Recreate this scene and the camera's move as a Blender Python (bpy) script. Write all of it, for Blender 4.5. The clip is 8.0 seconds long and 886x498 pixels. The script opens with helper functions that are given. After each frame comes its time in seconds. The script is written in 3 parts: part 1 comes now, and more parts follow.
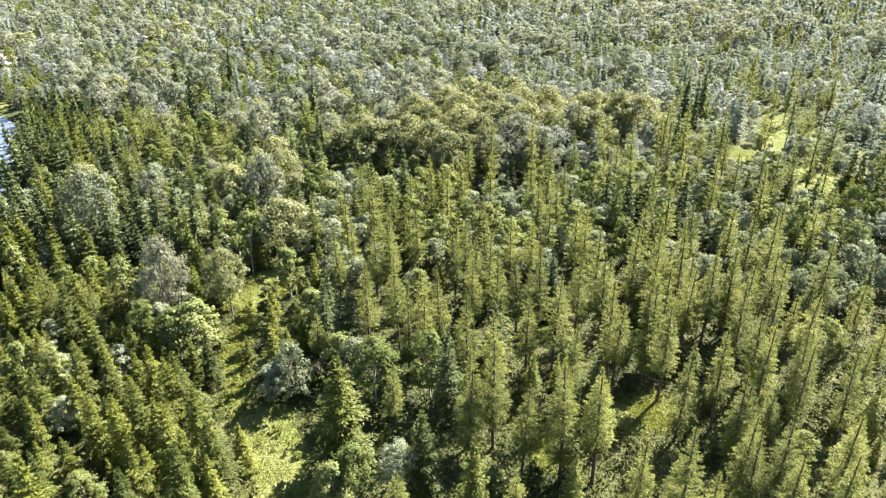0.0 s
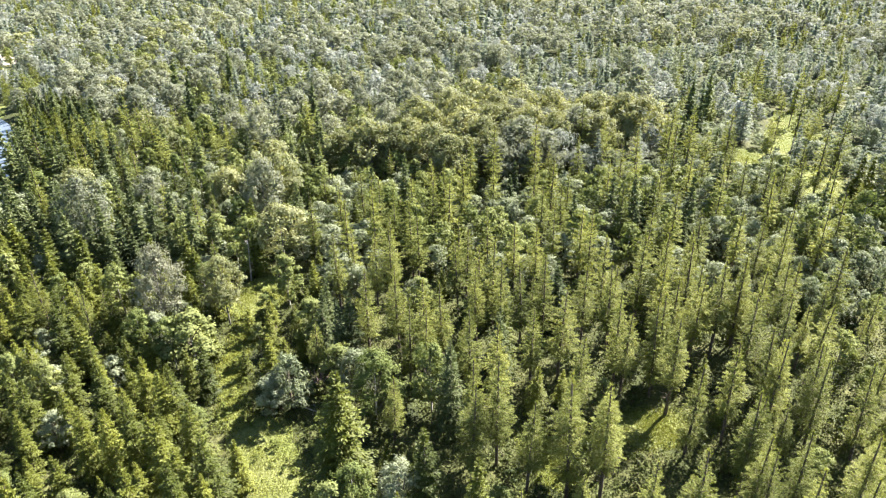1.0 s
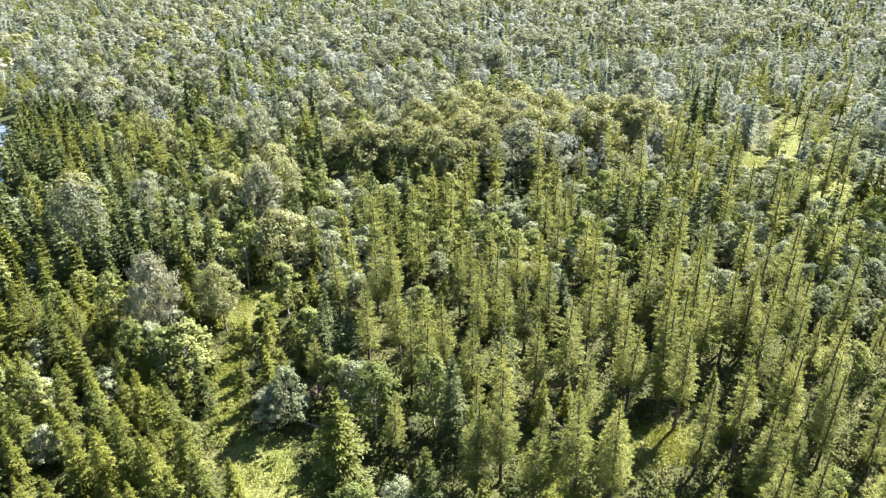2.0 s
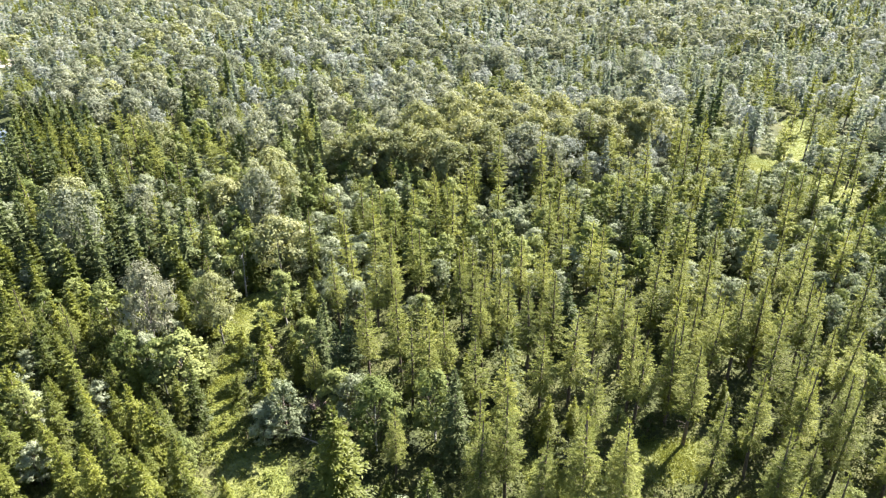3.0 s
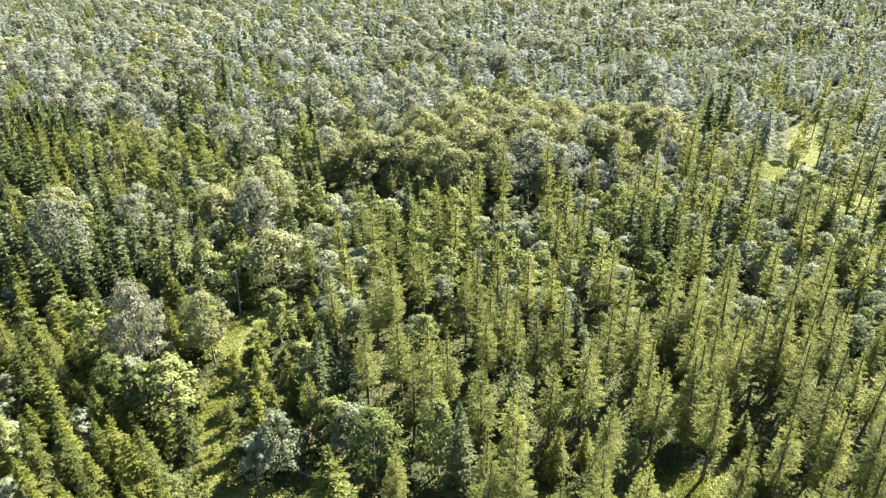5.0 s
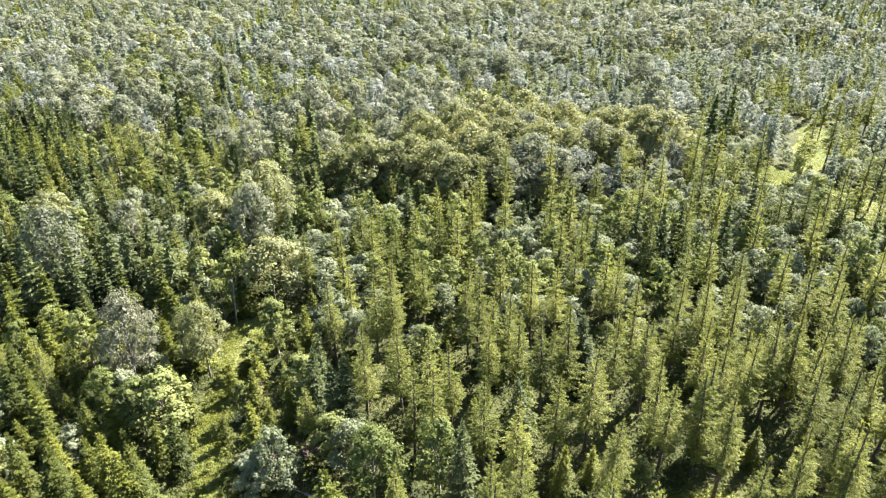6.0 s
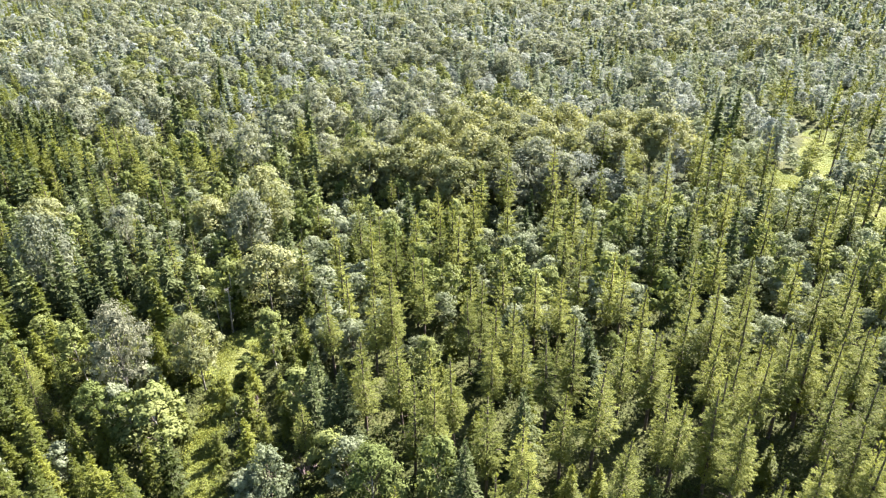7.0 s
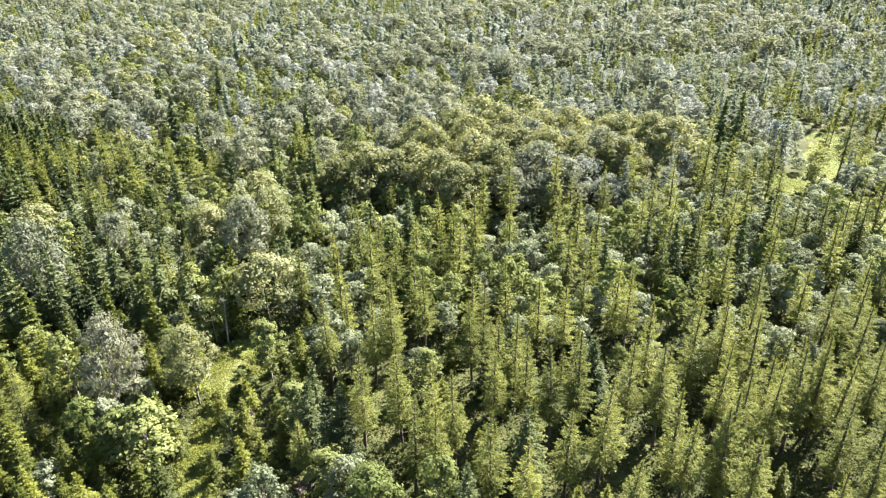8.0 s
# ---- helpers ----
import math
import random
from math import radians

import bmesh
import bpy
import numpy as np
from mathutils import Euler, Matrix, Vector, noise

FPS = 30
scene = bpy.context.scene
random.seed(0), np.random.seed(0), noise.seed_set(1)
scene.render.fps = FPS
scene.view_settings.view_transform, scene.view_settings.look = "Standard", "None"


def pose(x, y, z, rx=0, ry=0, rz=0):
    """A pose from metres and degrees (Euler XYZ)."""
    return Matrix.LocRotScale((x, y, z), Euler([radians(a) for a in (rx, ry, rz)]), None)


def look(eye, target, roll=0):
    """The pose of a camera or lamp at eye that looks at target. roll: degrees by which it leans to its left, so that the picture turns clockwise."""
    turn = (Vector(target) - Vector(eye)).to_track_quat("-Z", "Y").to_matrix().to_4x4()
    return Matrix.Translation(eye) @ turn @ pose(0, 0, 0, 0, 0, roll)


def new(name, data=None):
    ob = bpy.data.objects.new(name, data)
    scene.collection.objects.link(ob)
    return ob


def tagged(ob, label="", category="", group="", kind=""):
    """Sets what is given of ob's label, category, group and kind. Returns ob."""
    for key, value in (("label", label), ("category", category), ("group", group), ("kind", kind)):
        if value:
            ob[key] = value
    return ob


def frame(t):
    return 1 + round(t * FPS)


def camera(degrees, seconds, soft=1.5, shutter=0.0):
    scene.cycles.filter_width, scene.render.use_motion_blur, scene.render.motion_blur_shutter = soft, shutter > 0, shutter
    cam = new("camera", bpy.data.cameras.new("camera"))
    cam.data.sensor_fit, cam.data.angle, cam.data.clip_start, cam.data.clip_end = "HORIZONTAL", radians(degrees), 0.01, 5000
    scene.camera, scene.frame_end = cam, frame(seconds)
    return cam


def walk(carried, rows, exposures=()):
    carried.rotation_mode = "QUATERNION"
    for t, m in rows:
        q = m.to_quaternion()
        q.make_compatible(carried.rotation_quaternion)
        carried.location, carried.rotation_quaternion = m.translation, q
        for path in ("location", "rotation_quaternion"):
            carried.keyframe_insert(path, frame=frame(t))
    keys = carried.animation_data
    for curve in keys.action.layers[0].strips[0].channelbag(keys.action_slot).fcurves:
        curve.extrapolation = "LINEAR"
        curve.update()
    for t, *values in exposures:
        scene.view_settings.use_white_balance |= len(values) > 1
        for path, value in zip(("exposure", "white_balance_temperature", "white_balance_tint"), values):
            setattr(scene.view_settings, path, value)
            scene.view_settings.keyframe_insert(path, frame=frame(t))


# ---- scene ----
# ---- camera ----
cam = camera(68.2, 8.0, soft=1.2)
# seconds, x, y, z, yaw, pitch, roll
PATH = [
    (0.0, 0.000, 0.000, 60.000, 0.000, -26.907, -0.799),
    (0.5, -0.087, 1.382, 60.018, 0.043, -26.920, -0.805),
    (1.0, -0.174, 2.768, 60.031, 0.083, -26.930, -0.810),
    (1.5, -0.260, 4.159, 60.040, 0.119, -26.937, -0.815),
    (2.0, -0.346, 5.554, 60.045, 0.153, -26.941, -0.821),
    (2.5, -0.431, 6.953, 60.046, 0.182, -26.942, -0.826),
    (3.0, -0.515, 8.356, 60.042, 0.209, -26.941, -0.831),
    (3.5, -0.599, 9.764, 60.033, 0.232, -26.937, -0.836),
    (4.0, -0.683, 11.176, 60.021, 0.252, -26.930, -0.842),
    (4.5, -0.766, 12.592, 60.004, 0.268, -26.921, -0.847),
    (5.0, -0.848, 14.013, 59.983, 0.282, -26.908, -0.852),
    (5.5, -0.930, 15.438, 59.957, 0.292, -26.893, -0.858),
    (6.0, -1.011, 16.867, 59.928, 0.298, -26.875, -0.863),
    (6.5, -1.092, 18.301, 59.893, 0.301, -26.855, -0.868),
    (7.0, -1.172, 19.739, 59.855, 0.301, -26.831, -0.874),
    (7.5, -1.252, 21.181, 59.812, 0.298, -26.805, -0.879),
    (8.0, -1.331, 22.628, 59.765, 0.291, -26.776, -0.884),
    ]
walk(cam, [(t, pose(x, y, z, 90 + pitch, 0, yaw) @ pose(0, 0, 0, 0, 0, roll)) for t, x, y, z, yaw, pitch, roll in PATH])

# ---- world, sun, exposure ----
SUN_AZ, SUN_EL = radians(46), radians(42)          # azimuth from +y towards +x
sun_dir = Vector((math.sin(SUN_AZ) * math.cos(SUN_EL), math.cos(SUN_AZ) * math.cos(SUN_EL), math.sin(SUN_EL)))
world = bpy.data.worlds.new("sky")
scene.world = world
world.use_nodes = True
wn = world.node_tree.nodes
sky = wn.new("ShaderNodeTexSky")
sky.sky_type = "NISHITA"
sky.sun_disc = False
sky.sun_elevation, sky.sun_rotation = SUN_EL, SUN_AZ
sky.air_density, sky.dust_density = 1.0, 0.4
wn["Background"].inputs["Strength"].default_value = 0.042
world.node_tree.links.new(sky.outputs["Color"], wn["Background"].inputs["Color"])
sun_data = bpy.data.lights.new("sun", "SUN")
sun_data.energy, sun_data.angle, sun_data.color = 5.0, radians(0.55), (1.0, 0.928, 0.91)
sun = new("sun", sun_data)
sun.matrix_world = look(tuple(sun_dir * 300), (0, 0, 0))
scene.view_settings.exposure = 2.88


# ---- materials ----
def node_mat(name):
    m = bpy.data.materials.new(name)
    m.use_nodes = True
    return m, m.node_tree.nodes, m.node_tree.links


def leaf_mat(name, low, high, through_col, glow=0.38, rough=0.45, spec=0.5, patch=0.07):
    """Foliage: two-tone by patch, tree and leaf; lets part of the light through."""
    m, n, l = node_mat(name)
    geo, info = n.new("ShaderNodeNewGeometry"), n.new("ShaderNodeObjectInfo")
    big = n.new("ShaderNodeTexNoise")
    big.inputs["Scale"].default_value, big.inputs["Detail"].default_value = patch, 2.0
    l.new(geo.outputs["Position"], big.inputs["Vector"])
    s1 = n.new("ShaderNodeMath"); s1.operation = "MULTIPLY_ADD"
    s1.inputs[1].default_value, s1.inputs[2].default_value = 0.18, -0.09
    l.new(geo.outputs["Random Per Island"], s1.inputs[0])
    s2 = n.new("ShaderNodeMath"); s2.operation = "MULTIPLY_ADD"
    s2.inputs[1].default_value, s2.inputs[2].default_value = 0.8, -0.4
    l.new(info.outputs["Random"], s2.inputs[0])
    a1 = n.new("ShaderNodeMath"); l.new(s1.outputs[0], a1.inputs[0]); l.new(s2.outputs[0], a1.inputs[1])
    s3 = n.new("ShaderNodeMath"); s3.operation = "MULTIPLY_ADD"
    s3.inputs[1].default_value, s3.inputs[2].default_value = 1.6, -0.3
    l.new(big.outputs["Fac"], s3.inputs[0])
    a2 = n.new("ShaderNodeMath"); a2.use_clamp = True
    l.new(a1.outputs[0], a2.inputs[0]); l.new(s3.outputs[0], a2.inputs[1])
    mix = n.new("ShaderNodeMix"); mix.data_type = "RGBA"
    mix.inputs["A"].default_value, mix.inputs["B"].default_value = (*low, 1), (*high, 1)
    l.new(a2.outputs[0], mix.inputs["Factor"])
    p = n["Principled BSDF"]
    p.inputs["Roughness"].default_value, p.inputs["Specular IOR Level"].default_value = rough, spec
    l.new(mix.outputs["Result"], p.inputs["Base Color"])
    tr = n.new("ShaderNodeBsdfTranslucent")
    tint = n.new("ShaderNodeMix"); tint.data_type = "RGBA"; tint.blend_type = "MULTIPLY"
    tint.inputs["Factor"].default_value = 1.0
    tint.inputs["B"].default_value = (*through_col, 1)
    l.new(mix.outputs["Result"], tint.inputs["A"]); l.new(tint.outputs["Result"], tr.inputs["Color"])
    sh = n.new("ShaderNodeMixShader"); sh.inputs[0].default_value = glow
    l.new(p.outputs[0], sh.inputs[1]); l.new(tr.outputs[0], sh.inputs[2])
    l.new(sh.outputs[0], n["Material Output"].inputs["Surface"])
    return m


def bark_mat(name, dark, light, scale=2.5):
    m, n, l = node_mat(name)
    geo = n.new("ShaderNodeNewGeometry")
    tex = n.new("ShaderNodeTexNoise")
    tex.inputs["Scale"].default_value, tex.inputs["Detail"].default_value = scale, 5.0
    l.new(geo.outputs["Position"], tex.inputs["Vector"])
    ramp = n.new("ShaderNodeValToRGB")
    ramp.color_ramp.elements[0].position, ramp.color_ramp.elements[1].position = 0.35, 0.65
    ramp.color_ramp.elements[0].color, ramp.color_ramp.elements[1].color = (*dark, 1), (*light, 1)
    l.new(tex.outputs["Fac"], ramp.inputs["Fac"])
    l.new(ramp.outputs["Color"], n["Principled BSDF"].inputs["Base Color"])
    n["Principled BSDF"].inputs["Roughness"].default_value = 0.9
    bump = n.new("ShaderNodeBump"); bump.inputs["Strength"].default_value = 0.5
    l.new(tex.outputs["Fac"], bump.inputs["Height"]); l.new(bump.outputs[0], n["Principled BSDF"].inputs["Normal"])
    return m


def ground_mat(name, dark, middle, light):
    """Soil and low plants in three tones by patch, with fine mottling and relief."""
    m, n, l = node_mat(name)
    geo = n.new("ShaderNodeNewGeometry")
    big, small = n.new("ShaderNodeTexNoise"), n.new("ShaderNodeTexNoise")
    big.inputs["Scale"].default_value, big.inputs["Detail"].default_value = 0.11, 5.0
    small.inputs["Scale"].default_value, small.inputs["Detail"].default_value = 2.2, 6.0
    for t in (big, small):
        l.new(geo.outputs["Position"], t.inputs["Vector"])
    ramp = n.new("ShaderNodeValToRGB")
    e = ramp.color_ramp.elements
    e[0].position, e[0].color = 0.30, (*dark, 1)
    e[1].position, e[1].color = 0.62, (*light, 1)
    mid = e.new(0.46); mid.color = (*middle, 1)
    l.new(big.outputs["Fac"], ramp.inputs["Fac"])
    fine = n.new("ShaderNodeMix"); fine.data_type = "RGBA"; fine.blend_type = "OVERLAY"
    fine.inputs["Factor"].default_value = 0.75
    l.new(ramp.outputs["Color"], fine.inputs["A"]); l.new(small.outputs["Fac"], fine.inputs["B"])
    p = n["Principled BSDF"]
    l.new(fine.outputs["Result"], p.inputs["Base Color"])
    p.inputs["Roughness"].default_value = 0.95
    p.inputs["Specular IOR Level"].default_value = 0.15
    bump = n.new("ShaderNodeBump"); bump.inputs["Strength"].default_value = 1.0; bump.inputs["Distance"].default_value = 0.3
    l.new(small.outputs["Fac"], bump.inputs["Height"]); l.new(bump.outputs[0], p.inputs["Normal"])
    return m


def water_mat():
    m, n, l = node_mat("river_water")
    p = n["Principled BSDF"]
    p.inputs["Base Color"].default_value = (0.09, 0.11, 0.13, 1)
    p.inputs["Roughness"].default_value = 0.25
    geo, tex, bump = n.new("ShaderNodeNewGeometry"), n.new("ShaderNodeTexNoise"), n.new("ShaderNodeBump")
    tex.inputs["Scale"].default_value = 0.8
    bump.inputs["Strength"].default_value = 0.25
    l.new(geo.outputs["Position"], tex.inputs["Vector"])
    l.new(tex.outputs["Fac"], bump.inputs["Height"]); l.new(bump.outputs[0], p.inputs["Normal"])
    return m


LARCH = leaf_mat("larch_needles", (0.09, 0.108, 0.026), (0.208, 0.226, 0.06), (1.3, 1.25, 0.6), 0.36, 0.7, 0.12)
SPRUCE = leaf_mat("spruce_needles", (0.045, 0.062, 0.011), (0.165, 0.182, 0.028), (1.3, 1.25, 0.5), 0.34, 0.6, 0.25)
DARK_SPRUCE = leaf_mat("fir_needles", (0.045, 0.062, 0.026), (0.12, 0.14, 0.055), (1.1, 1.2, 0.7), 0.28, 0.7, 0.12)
# Haze put into the needle colour: these spruces stand far off, tinted blue.
HAZED_SPRUCE = leaf_mat("hazed_spruce_needles", (0.095, 0.118, 0.085), (0.2, 0.225, 0.17), (1.1, 1.15, 0.9), 0.42, 0.7, 0.2)
BIRCH = leaf_mat("birch_leaves", (0.095, 0.122, 0.038), (0.2, 0.222, 0.082), (1.2, 1.2, 0.7), 0.36, 0.7, 0.06)
# Olive leaf colour, greyed and blued towards haze for the far stands.
HAZED_POPLAR = leaf_mat("hazed_poplar_leaves", (0.104, 0.12, 0.078), (0.222, 0.236, 0.16), (1.15, 1.15, 0.85), 0.42, 0.75, 0.14)
# Pallor and blue of distant haze mixed into this leaf colour.
HAZED_ASPEN = leaf_mat("hazed_aspen_leaves", (0.18, 0.2, 0.155), (0.295, 0.315, 0.27), (1.1, 1.12, 1.0), 0.42, 0.75, 0.16)
# Willow's own silver-grey, with some blue added as haze for far stands.
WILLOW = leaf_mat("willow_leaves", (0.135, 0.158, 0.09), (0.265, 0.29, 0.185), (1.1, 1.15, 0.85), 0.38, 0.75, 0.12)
GOLDEN = leaf_mat("golden_poplar_leaves", (0.122, 0.138, 0.062), (0.24, 0.25, 0.122), (1.2, 1.15, 0.65), 0.36, 0.75, 0.14)
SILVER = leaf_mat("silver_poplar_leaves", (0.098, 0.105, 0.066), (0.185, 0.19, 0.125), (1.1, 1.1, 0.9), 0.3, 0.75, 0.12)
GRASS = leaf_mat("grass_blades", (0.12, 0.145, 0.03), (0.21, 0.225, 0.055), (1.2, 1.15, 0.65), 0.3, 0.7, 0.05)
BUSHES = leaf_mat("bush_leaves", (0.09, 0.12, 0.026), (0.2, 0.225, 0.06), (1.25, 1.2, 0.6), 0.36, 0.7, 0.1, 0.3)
# Green darkened to hold the shade of the gaps between trees.
SHADED_HERBS = leaf_mat("shaded_undergrowth_leaves", (0.03, 0.044, 0.011), (0.085, 0.098, 0.024), (1.2, 1.2, 0.6), 0.22, 0.6, 0.15)
TWIGS = bark_mat("dry_twigs", (0.16, 0.11, 0.10), (0.30, 0.22, 0.20))
BARK = bark_mat("brown_bark", (0.045, 0.035, 0.026), (0.12, 0.09, 0.065))
PALE_BARK = bark_mat("pale_bark", (0.22, 0.21, 0.18), (0.52, 0.50, 0.44), 1.4)
GREY_BARK = bark_mat("grey_bark", (0.07, 0.065, 0.055), (0.18, 0.165, 0.14), 1.6)
DEAD_WOOD = bark_mat("weathered_wood", (0.17, 0.155, 0.145), (0.34, 0.32, 0.30))
SAND = bark_mat("river_sand", (0.34, 0.29, 0.22), (0.5, 0.44, 0.35), 0.8)


# ---- mesh helpers ----
def quad_mesh(name, verts, mat):
    """A mesh of separate four-cornered leaves: verts holds four rows to a leaf."""
    verts = np.asarray(verts, np.float32).reshape(-1, 3)
    n = len(verts) // 4
    me = bpy.data.meshes.new(name)
    me.vertices.add(4 * n)
    me.vertices.foreach_set("co", verts.ravel())
    me.loops.add(4 * n)
    me.loops.foreach_set("vertex_index", np.arange(4 * n, dtype=np.int32))
    me.polygons.add(n)
    me.polygons.foreach_set("loop_start", np.arange(0, 4 * n, 4, dtype=np.int32))
    me.update(calc_edges=True)
    me.materials.append(mat)
    return me


def leaves(centre, along, across):
    """Lozenge leaves from centre along one vector, spread over the other."""
    return np.stack([centre, centre + 0.45 * along + across, centre + along, centre + 0.45 * along - across], 1)


def unit(v):
    return v / np.maximum(np.linalg.norm(v, axis=-1, keepdims=True), 1e-6)


def tube(paths, sides=5):
    """Verts and faces of tapered round limbs: each path is a list of (x, y, z, radius)."""
    verts, faces = [], []
    for path in paths:
        start = len(verts)
        for x, y, z, r in path:
            for k in range(sides):
                a = 2 * math.pi * k / sides
                verts.append((x + r * math.cos(a), y + r * math.sin(a), z + 0.25 * r * math.sin(2 * a)))
        for i in range(len(path) - 1):
            for k in range(sides):
                a, b = start + i * sides + k, start + i * sides + (k + 1) % sides
                faces.append((a, b, b + sides, a + sides))
    return verts, faces


def wood_mesh(name, paths, mat, sides=5):
    me = bpy.data.meshes.new(name)
    v, f = tube(paths, sides)
    me.from_pydata(v, [], f)
    for p in me.polygons:
        p.use_smooth = True
    me.materials.append(mat)
    return me


def part(name, mesh, parent, label=""):
    ob = new(name, mesh)
    ob.parent = parent
    return tagged(ob, label)


# ---- tree forms: leaf corners and limb paths for a tree of the given height ----
def leader(rng, h, n):
    """The thin top shoot of a conifer."""
    foot = np.stack([rng.normal(0, 0.03, n), rng.normal(0, 0.03, n), h - rng.uniform(0.55, 1.0, n)], 1)
    rise = np.stack([rng.normal(0, 0.09, n), rng.normal(0, 0.09, n), rng.uniform(0.4, 0.6, n)], 1)
    return leaves(foot, rise, np.stack([rng.normal(0, 0.05, n), rng.normal(0, 0.05, n), np.zeros(n)], 1))


def sprays(rng, z, az, lift, reach, per, size, thin, sag, splay, flat, fan=0.95):
    """Needle sprays: flat, lance-shaped fans of foliage along each branch, with air between them."""
    k = np.maximum(4, per * (0.22 + 0.78 * reach / reach.max())).astype(int)
    idx = np.repeat(np.arange(len(z)), k)
    m = len(idx)
    s, t = rng.uniform(0.1, 1.0, m) ** 0.8, rng.uniform(-1, 1, m)
    out = np.stack([np.cos(az), np.sin(az), np.zeros(len(z))], 1)[idx]
    side = np.stack([-out[:, 1], out[:, 0], np.zeros(m)], 1)
    up = np.array([0.0, 0.0, 1.0])
    half = splay * reach[idx] * np.sin(np.pi * (0.15 + 0.83 * s)) ** 0.8 + 0.05
    run, slope = reach[idx] * s, np.tan(lift)[idx]
    c = out * (run * np.cos(lift[idx]))[:, None] + side * (t * half)[:, None]
    c[:, 2] += z[idx] + run * (slope - sag * s) - 0.22 * np.abs(t) * half + rng.normal(0, flat, m)
    turn = fan * t + rng.normal(0, 0.3, m)
    al = unit(out * np.cos(turn)[:, None] + side * np.sin(turn)[:, None] + up * (slope - 2 * sag * s - 0.1)[:, None] + rng.normal(0, 0.22, (m, 3)))
    face = 0.8 * up + 0.45 * out + rng.normal(0, 0.4, (m, 3))
    ac = unit(np.cross(face, al))
    L = (size * rng.uniform(0.65, 1.35, m) * (0.45 + 0.55 * np.minimum(1, reach[idx] / (0.55 * reach.max()))))[:, None]
    return leaves(c - al * L * 0.45, al * L, ac * L * thin)


def inner_foliage(rng, h, z0, top, radius, n, size):
    """Older, denser foliage close to the trunk of a conifer."""
    u = rng.random(n) ** 1.3 * top
    a = rng.uniform(0, 6.28, n)
    r = radius * (1 - u) ** 0.9 * np.sqrt(rng.uniform(0.05, 1.0, n))
    c = np.stack([r * np.cos(a), r * np.sin(a), z0 + u * (h - z0)], 1)
    al = unit(np.stack([np.cos(a), np.sin(a), rng.uniform(-0.9, 0.2, n)], 1) + rng.normal(0, 0.3, (n, 3)))
    ac = unit(np.cross(al, rng.normal(0, 1, (n, 3))))
    L = (size * rng.uniform(0.7, 1.3, n) * (1.05 - 0.6 * u))[:, None]
    return leaves(c - 0.5 * al * L, al * L, ac * L * 0.3)


def limb_paths(z, az, lift, reach, sag, step):
    """Every so many branches as thin limbs that follow their sprays."""
    paths = []
    for i in range(0, len(z), step):
        row = []
        for f, r in ((0.0, 0.034), (0.5, 0.022), (0.92, 0.008)):
            run = reach[i] * f
            row.append((math.cos(az[i]) * run * math.cos(lift[i]), math.sin(az[i]) * run * math.cos(lift[i]),
                        z[i] + run * (math.tan(lift[i]) - sag * f) - 0.02, r))
        paths.append(row)
    return paths


def larch_form(rng, h, n_branch, per, size, thin, bare=0.3, width=0.135):
    z0 = bare * h
    u = np.sort(1 - rng.random(n_branch) ** 0.78)
    z = z0 + u * (h - z0) * 0.985
    v = 1 - u
    reach = width * h * np.minimum(1.0, v / 0.72) ** 0.88 * (1 - 1.3 * np.maximum(0, v - 0.75)) * rng.uniform(0.74, 1.12, n_branch) + 0.1
    az = np.cumsum(rng.uniform(1.6, 3.1, n_branch))
    lift = np.radians(-3 + 46 * u ** 1.6) + rng.normal(0, 0.09, n_branch)
    q = sprays(rng, z, az, lift, reach, per, size, thin, 0.05, 0.25, 0.045, 0.6)
    q = np.concatenate([q, inner_foliage(rng, h, z0, 0.85, 0.45 * width * h, n_branch, 1.5 * size), leader(rng, h, 6)])
    r = 0.013 * h
    lean = rng.normal(0, 0.006, 2) * h
    paths = [[(0, 0, -0.3, r * 1.25), (0, 0, 0.04 * h, r), (lean[0], lean[1], 0.45 * h, r * 0.8), (0, 0, 0.97 * h, 0.06)]]
    for i in range(9):                                        # dead lower twigs
        a, zz = rng.uniform(0, 6.28), rng.uniform(0.14, bare + 0.1) * h
        e = rng.uniform(0.5, 1.3)
        paths.append([(0, 0, zz, 0.025), (e * math.cos(a), e * math.sin(a), zz - 0.12, 0.008)])
    return q, paths + limb_paths(z, az, lift, reach, 0.04, 2)


def spruce_form(rng, h, n_branch, per, size, thin, width=0.17, bare=0.04, inner=4.0):
    z0 = bare * h
    whorls = max(6, n_branch // 7)
    u = np.repeat((np.arange(whorls) + 0.3) / whorls, 7) ** 0.93 + rng.normal(0, 0.006, whorls * 7)
    u = np.clip(u, 0, 0.99)
    z = z0 + u * (h - z0) * 0.98
    reach = width * h * np.minimum(1.0, 0.75 + 1.6 * u) * (1 - u) ** 0.85 * rng.uniform(0.5, 1.22, len(u)) + 0.12
    az = np.tile(np.arange(7) * 0.8976, whorls) + np.repeat(rng.uniform(0, 6.28, whorls), 7) + rng.normal(0, 0.2, len(u))
    lift = np.radians(-14 + 54 * u ** 1.3) + rng.normal(0, 0.1, len(u))
    q = sprays(rng, z, az, lift, reach, per, size, thin, 0.14, 0.34, 0.05)
    q = np.concatenate([q, inner_foliage(rng, h, z0, 0.9, 0.55 * width * h, int(n_branch * inner), 2.0 * size), leader(rng, h, 8)])
    r = 0.0095 * h
    paths = [[(0, 0, -0.3, r * 1.3), (0, 0, 0.05 * h, r), (0, 0, 0.97 * h, 0.02)]]
    return q, paths + limb_paths(z, az, lift, reach, 0.14, 3)


